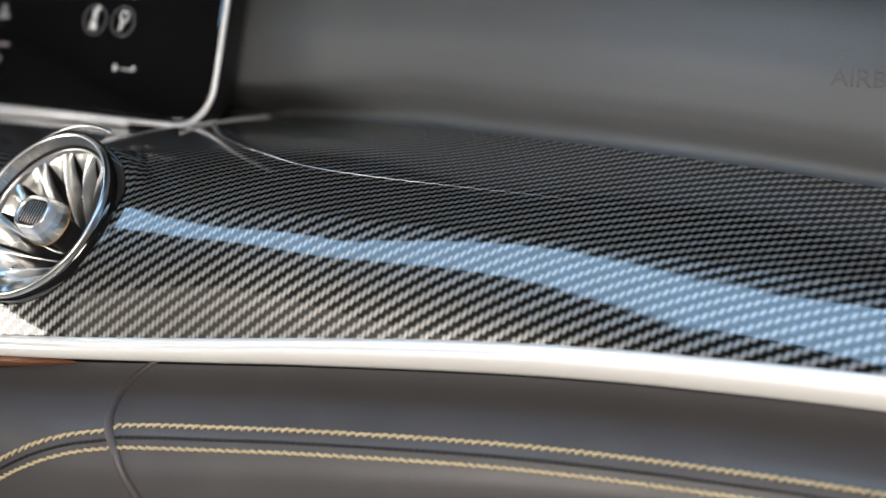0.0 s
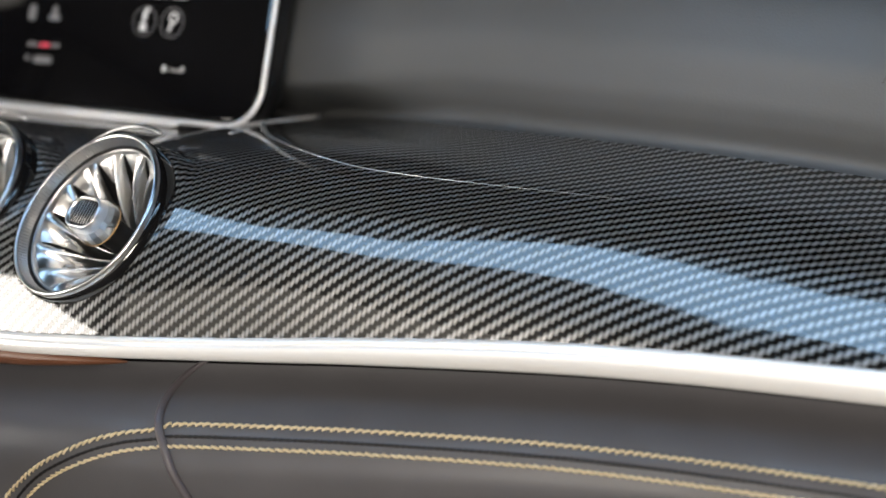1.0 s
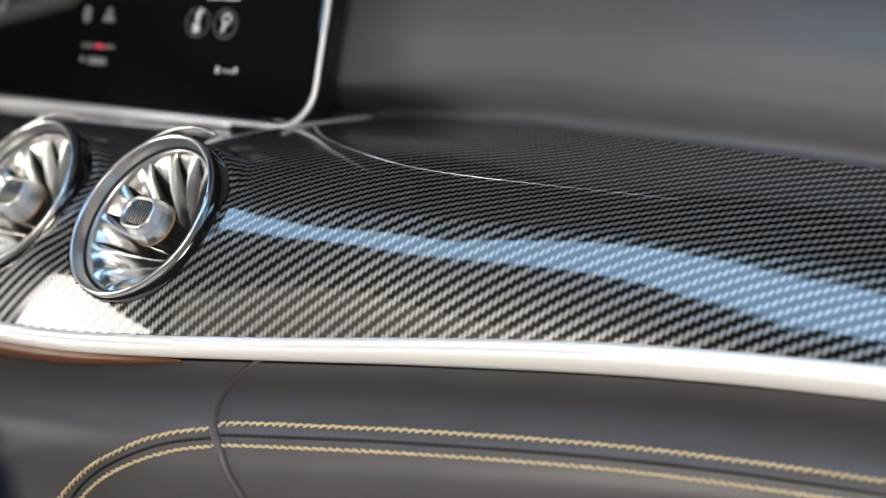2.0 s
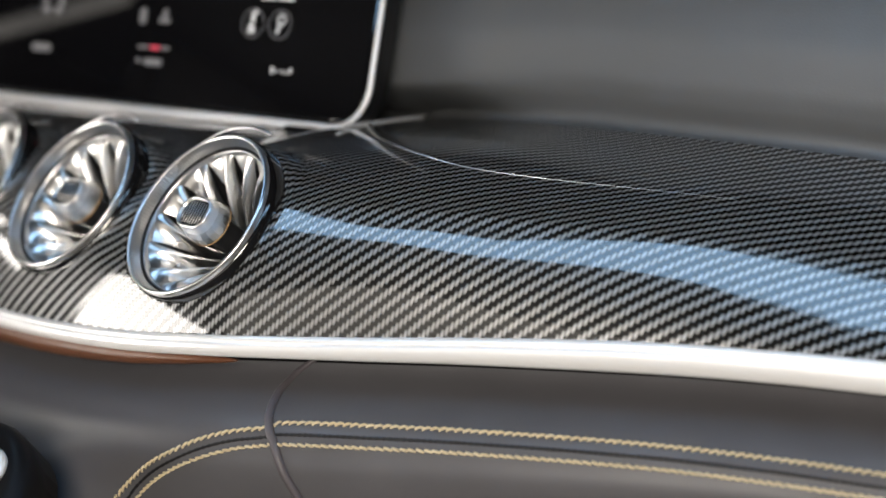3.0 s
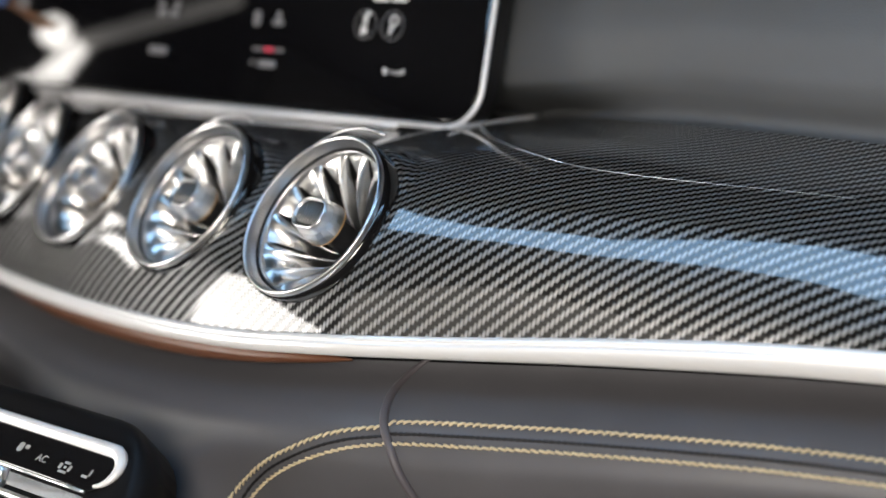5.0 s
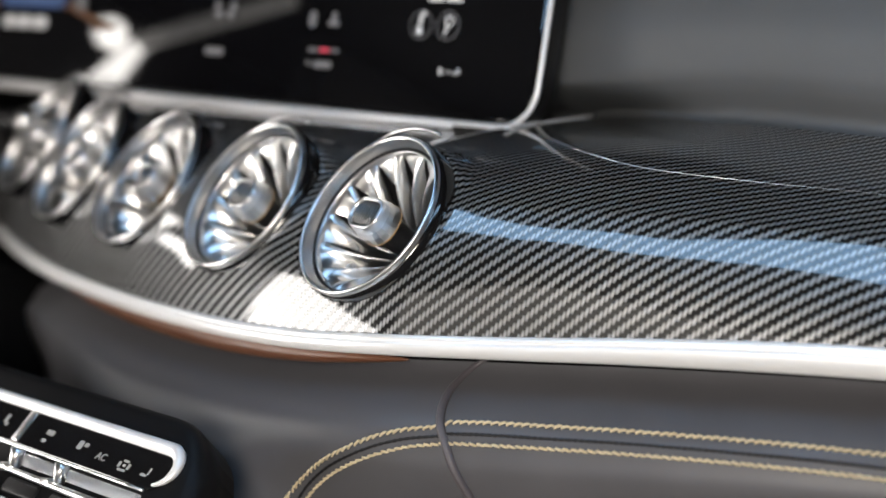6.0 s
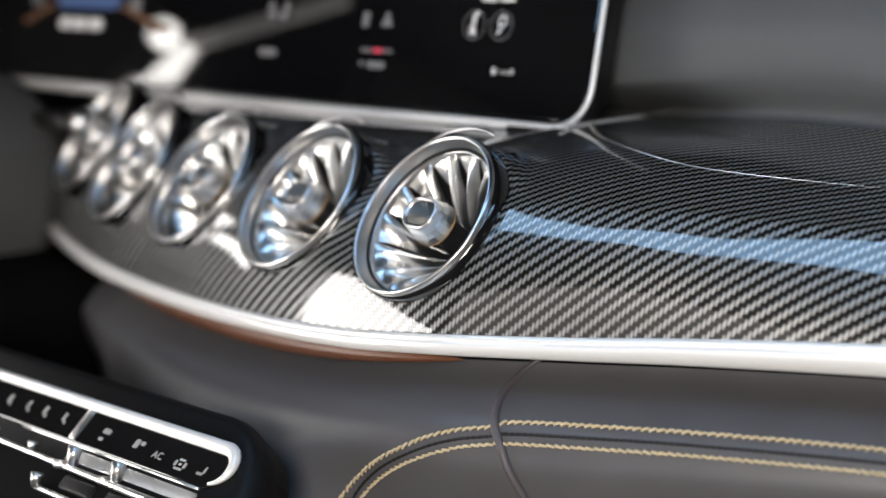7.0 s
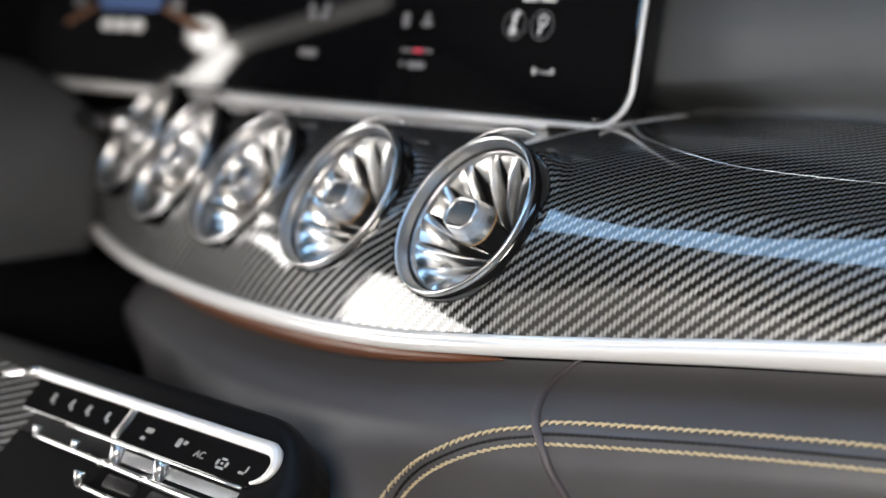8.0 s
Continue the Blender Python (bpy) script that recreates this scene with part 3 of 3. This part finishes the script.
glyph("title_text", [(-0.088, 0.0716, 0.006, 0.0014), (-0.074, 0.0716, 0.006, 0.0014)], WHITE_INK)
glyph("red_gauge", [(-0.1758, 0.0376, 0.0040, 0.0011)], RED_INK, "small red gauge bar")
glyph("gauge_end", [(-0.1860, 0.0376, 0.0046, 0.0010)], DIM_INK)
glyph("gauge_end", [(-0.1670, 0.0376, 0.0036, 0.0010)], DIM_INK)
glyph("small_mark", [(-0.1890, 0.0290, 0.0016, 0.0016)], DIM_INK)
glyph("small_text", [(-0.1760, 0.0284, 0.0078, 0.0022)], DIM_INK)
glyph("warning_icon", [(-0.1711, 0.0590, 0.0020, 0.0030), (-0.1711, 0.0548, 0.0048, 0.0018)], DIM_INK)
glyph("phone_icon", [(-0.1902, 0.0570, 0.0030, 0.0050)], DIM_INK)
glyph("seat_symbol", [(-0.2830, 0.0640, 0.0030, 0.0030), (-0.2810, 0.0580, 0.0044, 0.0026)], DIM_INK)
glyph("seat_symbol", [(-0.2670, 0.0640, 0.0030, 0.0030), (-0.2690, 0.0580, 0.0044, 0.0026)], DIM_INK)
glyph("small_text", [(-0.2807, 0.0328, 0.0090, 0.0026)], DIM_INK)
glyph("blue_map", [(-0.4975, 0.0690, 0.0420, 0.0110)], COOL_INK, "blue picture on the driver display")
glyph("speed_text", [(-0.5250, 0.0465, 0.0075, 0.0046), (-0.5060, 0.0465, 0.0090, 0.0046), (-0.4850, 0.0465, 0.0095, 0.0046)], WHITE_INK)
glyph("dial_arc", [(-0.447 + 0.012 * k, 0.0590 - 0.0038 * k, 0.0070, 0.0022) for k in range(4)] + [(-0.405, 0.0455, 0.012, 0.0022)], ORANGE_INK, "orange dial arc")
glyph("dial_arc", [(-0.548 - 0.010 * k, 0.0590 - 0.0038 * k, 0.0060, 0.0022) for k in range(4)], ORANGE_INK, "orange dial arc")
glyph("small_text", [(-0.4374, 0.0620, 0.0080, 0.0060)], DIM_INK)
glyph("small_text", [(-0.5669, 0.0640, 0.0080, 0.0040)], DIM_INK)

# ---------------------------------------------------------------- centre console controls
CON = Matrix.Translation((-0.5614, 0.4458, EYE - 0.2222)) @ Matrix(((1, 0, 0), (0, 0.7507, -0.6606), (0, 0.6606, 0.7507))).to_4x4()
console = thing("control_panel", "black centre console climate control panel with chrome frame", "control panel", CON)


def slab(x0, x1, y0, y1, z0, z1, rad, edge=0.002):
    cx, cy, hx, hy = (x0 + x1) / 2, (y0 + y1) / 2, (x1 - x0) / 2, (y1 - y0) / 2
    def loop(inset, z):
        return [(cx + x, cy + y, z) for x, y in rounded(hx - inset, hy - inset, max(0.0005, rad - inset), 8)]
    return stack([loop(0, z0), loop(0, z1 - edge), loop(edge * 0.3, z1 - edge * 0.3), loop(edge, z1)], cap0=True)


part("housing", slab(-0.36, 0.0275, -0.14, 0.0200, -0.030, -0.001, 0.046, 0.007), SATIN, console, "satin black housing with rounded corner")
part("console_body", slab(-0.35, -0.04, -0.15, -0.03, -0.42, -0.029, 0.03, 0.004), MATTE, console, "black console body below the panel")
part("button_strip", slab(-0.205, 0.0078, -0.0228, -0.001, -0.006, 0.0005, 0.010, 0.0006), PIANO, console, "glossy black button strip", smooth=False)
# Thin plate over the housing that keeps this area black.
part("toggle_plate", slab(-0.355, -0.03, -0.138, -0.0345, -0.006, -0.0004, 0.006, 0.0005), MATTE, console, "matt black plate round the toggles", smooth=False)
frame_path = [(-0.2053 + 0.2053 * f, 0.0, 0.0008) for f in steps(0, 1, 30)] + [(0.0 + 0.0105 * math.sin(q), -0.0100 + 0.0100 * math.cos(q), 0.0008) for q in steps(0.15, math.pi * 0.92, 16)]
part("chrome_frame", tube([Vector(p) for p in frame_path], lambda f: 0.0026 + 0.0014 * f if f < 0.7 else 0.0036 - 0.0028 * (f - 0.7) / 0.3, 10), RAIL, console, "thick satin chrome frame bar")
part("lower_line", tube([Vector((-0.15 + 0.149 * f, -0.0236, 0.0005)) for f in steps(0, 1, 12)], 0.0008, 8), CHROME, console, "thin chrome line below the buttons")
part("ledge", slab(-0.105, 0.0, -0.0330, -0.0245, -0.006, -0.0010, 0.002, 0.001), BAND_METAL, console, "satin silver ledge")
part("divider", slab(-0.1105, -0.1050, -0.0215, -0.003, -0.002, 0.0012, 0.001, 0.0005), SILVER, console, "silver divider between buttons")


def button_mark(name, shapes):
    bm = bmesh.new()
    for x, y, hx, hy in shapes:
        bm.faces.new([bm.verts.new((x + px, y + py, 0.0009)) for px, py in rounded(0.75 * hx, 0.75 * hy, min(hx, hy) * 0.4, 3)])
    part(name, bm, FAINT_INK, console, "small pale button symbol", smooth=False)


button_mark("defrost_symbol", [(-0.0858, -0.0115, 0.0042, 0.0020), (-0.0870, -0.0165, 0.0024, 0.0014)])
button_mark("fan_symbol", [(-0.0600, -0.0125, 0.0026, 0.0034), (-0.0555, -0.0115, 0.0022, 0.0016)])
lettering("ac_lettering", "AC", 0.0056, Matrix.Translation((-0.0450, -0.0165, 0.0007)), FAINT_INK, console, 0.0002)
button_mark("recirculation_symbol", [(-0.0262, -0.0152, 0.0014, 0.0022), (-0.0192, -0.0152, 0.0014, 0.0022), (-0.0227, -0.0128, 0.0030, 0.0009), (-0.0227, -0.0178, 0.0040, 0.0009), (-0.0227, -0.0152, 0.0014, 0.0010)])
button_mark("vent_symbol", [(-0.0070, -0.0165, 0.0030, 0.0010), (-0.0045, -0.0140, 0.0010, 0.0026)])
for k, x in enumerate((-0.1240, -0.1420, -0.1580, -0.1760)):
    button_mark("seat_symbol", [(x, -0.0115, 0.0016 + 0.0005 * (k % 2), 0.0034), (x + 0.0022, -0.0145, 0.0014, 0.0014)])
part("toggle_bar", tube([Vector((-0.165 + 0.16 * f, -0.0362 - 0.002 * f, 0.003)) for f in steps(0, 1, 20)], lambda f: 0.0010 + 0.0012 * f, 10), CHROME, console, "slim chrome toggle bar")
for k in range(4):
    x = -0.166 + 0.037 * k
    big = k > 1
    tog = part("toggle_switch", slab(x - 0.0010, x + 0.0270, -0.0480, -0.0390, -0.006, 0.0006 if big else -0.0030, 0.0030, 0.0015), SATIN, console, "satin black toggle switch")
    g = 1.0 if big else 0.45
    part("toggle_tip", tube([Vector((x + 0.0025, -0.0352, 0.003)), Vector((x + 0.0025, -0.0352 + 0.004 * g, 0.003 + 0.003 * g)), Vector((x + 0.0025, -0.0352 + 0.0078 * g, 0.003 + 0.0050 * g))], lambda f: (0.0026 + 0.0014 * f) * (0.4 + 0.6 * g), 12), CHROME, tog, "bright toggle tip")
    if big:
        part("toggle_arm", tube([Vector((x + 0.0025, -0.0352, 0.003)), Vector((x - 0.0090, -0.0375, 0.003))], 0.0022, 10), CHROME, tog, "short chrome toggle arm")
part("second_bar", tube([Vector((-0.105 + 0.10 * f, -0.0520 - 0.002 * f, 0.002)) for f in steps(0, 1, 14)], 0.0014, 10), CHROME, console, "slim chrome bar of the second row")
part("second_tip", tube([Vector((-0.105, -0.0520, 0.002)), Vector((-0.105, -0.0490, 0.0045)), Vector((-0.105, -0.0465, 0.006))], lambda f: 0.0022 + 0.0012 * f, 12), CHROME, console, "bright tip of the second row")


def tray_at(u, v):
    return Vector((u, v, -0.0005 + 0.12 * max(0.0, -0.19 - u)))


part("carbon_tray", grid(tray_at, steps(-0.36, -0.184, 20), steps(-0.12, -0.002, 12), metres=lambda u, v: tray_at(u, v) * 1.2), CARBON, console, "carbon fibre console cover")
part("tray_edge", tube([Vector((-0.2053 - 0.12 * f, -0.045 * f, 0.0015)) for f in steps(0, 1, 14)], 0.0028, 10), CHROME, console, "chrome edge of the console cover")

# ---------------------------------------------------------------- driver's side
column = thing("steering_column", "dark grey steering column shroud with a chrome stalk", "steering column", (-1.09, 0.60, 0.86))
part("shroud", stack([[(x * k + ox, y * k, z) for x, y in rounded(0.065, 0.075, 0.035, 8)] for k, z, ox in ((0.55, -0.22, -0.03), (0.8, -0.15, -0.02), (0.92, -0.05, -0.012), (1.0, 0.015, 0), (1.05, 0.05, 0.005), (1.0, 0.08, -0.006), (0.85, 0.105, -0.024), (0.6, 0.122, -0.045), (0.3, 0.13, -0.06))], cap0=True), SHROUD, column, "dark grey shroud")
# Black block added for the dark mass here; it also shades the leather.
part("dark_block", stack([[(x + 0.085, y - 0.02, z) for x, y in rounded(sx, 0.12, 0.04)] for sx, z in ((0.06, -0.56), (0.07, -0.34), (0.10, -0.20), (0.105, -0.08), (0.09, -0.035), (0.06, -0.02))], cap0=True), MATTE, column, "black block below the column that shades the leather")
stalk = part("stalk", tube([Vector((0.0436, 0.0493, 0.080)), Vector((0.08, 0.048, 0.081)), Vector((0.1126, 0.0471, 0.0821))], lambda f: 0.006 + 0.003 * f, 12), BLACK, column, "black stalk with bright tip")
part("stalk_tip", tube([Vector((0.1126, 0.0471, 0.0821)), Vector((0.122, 0.0468, 0.0822))], 0.0095, 12), CHROME, stalk, "chrome stalk tip")

# unseen glowing shape, added for the white mirror image in the display glass
glow_root = thing("mirrored_glow", "added glowing shape for the white reflection in the display", "lamp", (-1.30, 0.44, 0.98))
SHAPE_GLOW = material("shape_glow", (1, 0.98, 0.95), 0.5, emit=8.0)
DIM_GLOW = material("faint_shape_glow", (1, 0.98, 0.95), 0.5, emit=0.45)
head = bmesh.new()
bmesh.ops.create_uvsphere(head, u_segments=24, v_segments=14, radius=1, matrix=Matrix.Translation((0.035, 0.014, 0.114)) @ Matrix.Diagonal((0.016, 0.016, 0.015, 1)))
part("glow_head", head, SHAPE_GLOW, glow_root, "glowing round head of the mirrored shape")
part("glow_neck", tube([Vector((0.036, 0.012, 0.046)), Vector((0.048, 0.010, 0.066)), Vector((0.062, 0.009, 0.088)), Vector((0.078, 0.008, 0.106))], lambda f: 0.017 - 0.010 * f, 12), SHAPE_GLOW, glow_root, "glowing neck of the mirrored shape")
part("glow_arm", tube([Vector((0.078, 0.008, 0.108)), Vector((0.130, -0.001, 0.128)), Vector((0.247, -0.012, 0.166))], lambda f: 0.008, 12), DIM_GLOW, glow_root, "faintly glowing arm of the mirrored shape")
part("glow_foot", tube([Vector((0.004, 0.012, -0.68)), Vector((0.010, 0.012, -0.10)), Vector((0.020, 0.012, -0.02)), Vector((0.034, 0.012, 0.042))], 0.010, 10), BLACK, glow_root, "black foot of the mirrored shape")

# ---------------------------------------------------------------- enclosing cabin
X0, X1, Y0, Y1, Z0, Z1 = -1.40, 0.60, -1.30, 1.45, 0.30, 1.38
for nm, lo, hi in (("wall_driver_side", (X0 - 0.04, Y0, Z0), (X0, Y1, Z1)), ("wall_passenger_side", (X1, Y0, Z0), (X1 + 0.04, Y1, Z1)), ("wall_rear", (X0, Y0 - 0.04, Z0), (X1, Y0, Z1)),
                   ("wall_front", (X0, Y1, Z0), (X1, Y1 + 0.04, Z1)), ("floor", (X0, Y0, Z0 - 0.04), (X1, Y1, Z0)),
                   ("ceiling", (X0, Y0, Z1), (X1, Y1, Z1 + 0.03))):
    size = [b - a for a, b in zip(lo, hi)]
    tagged(part(nm, block(*size, at=[(a + b) / 2 for a, b in zip(lo, hi)]), CABIN, smooth=False), "dark fabric lining of the car cabin", "lining", kind="structure")
# an unseen dark slab over the dashboard, added to keep its reflections dark
SLAB_Z = 1.165
tagged(part("dark_slab", block(X1 - X0, 1.43, 0.03, at=((X0 + X1) / 2, 0.735, SLAB_Z + 0.016)), MATTE, smooth=False), "unseen dark slab added above the glowing strip", "lining", kind="structure")
# Unseen black block behind the display, added to darken what the trim mirrors.
tagged(part("dark_backing", block(0.76, 0.70, 0.16, 0.02, at=(-1.01, 1.09, 1.02)), MATTE, smooth=False), "unseen matt black block added behind the display", "dashboard", kind="structure")
# Curved glowing strip shaped for the trim's blue reflection: front rim and rear rim
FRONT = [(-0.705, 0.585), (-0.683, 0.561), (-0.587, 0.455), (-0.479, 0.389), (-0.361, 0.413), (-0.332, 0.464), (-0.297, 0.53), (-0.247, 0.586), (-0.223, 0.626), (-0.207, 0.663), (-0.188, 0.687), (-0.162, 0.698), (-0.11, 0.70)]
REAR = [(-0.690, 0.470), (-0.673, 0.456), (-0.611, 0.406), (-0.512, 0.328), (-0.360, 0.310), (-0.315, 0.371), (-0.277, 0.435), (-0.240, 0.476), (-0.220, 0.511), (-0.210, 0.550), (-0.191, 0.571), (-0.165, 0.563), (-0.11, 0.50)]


def glow_strip_at(u, v):
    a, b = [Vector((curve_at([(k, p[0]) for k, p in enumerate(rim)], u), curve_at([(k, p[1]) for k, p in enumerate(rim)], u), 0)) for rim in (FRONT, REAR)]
    return a.lerp(b, v) + Vector((0, 0, SLAB_Z - 0.006))


tagged(part("blue_glow_strip", grid(glow_strip_at, steps(0, 12, 97), (0, 1), thick=0.004), BLUE_GLOW, smooth=False), "unseen glowing blue strip added for the trim's reflection", "window", kind="structure")

# unseen panel and two glowing panes, added for the trim's white reflections
tagged(part("pane_panel", block(0.04, 1.55, 1.0, 0.01, at=(X0 + 0.225, -0.50, 0.80)), CABIN, smooth=False), "unseen dark panel added behind the rear glowing pane", "door", kind="structure")
for nm, px, outline_yz in (("glow_pane_rear", X0 + 0.247, [(0.25, 0.64), (0.215, 0.82), (0.195, 1.00), (0.206, 1.106), (0.17, 1.095), (-0.60, 0.66), (-0.60, 0.64)]),
                           ("glow_pane_front", X0 + 0.004, [(0.27, 0.945), (0.255, 0.975), (0.32, 1.065), (0.385, 1.065), (0.38, 1.01), (0.33, 1.00)])):
    bm = bmesh.new()
    face = bm.faces.new([bm.verts.new((px, y, z)) for y, z in outline_yz])
    solid = bmesh.ops.extrude_face_region(bm, geom=[face])
    bmesh.ops.translate(bm, vec=(0.006, 0, 0), verts=[q for q in solid["geom"] if isinstance(q, bmesh.types.BMVert)])
    tagged(part(nm, bm, WHITE_GLOW, smooth=False), "unseen glowing pane added for the trim's white reflections", "window", kind="structure")
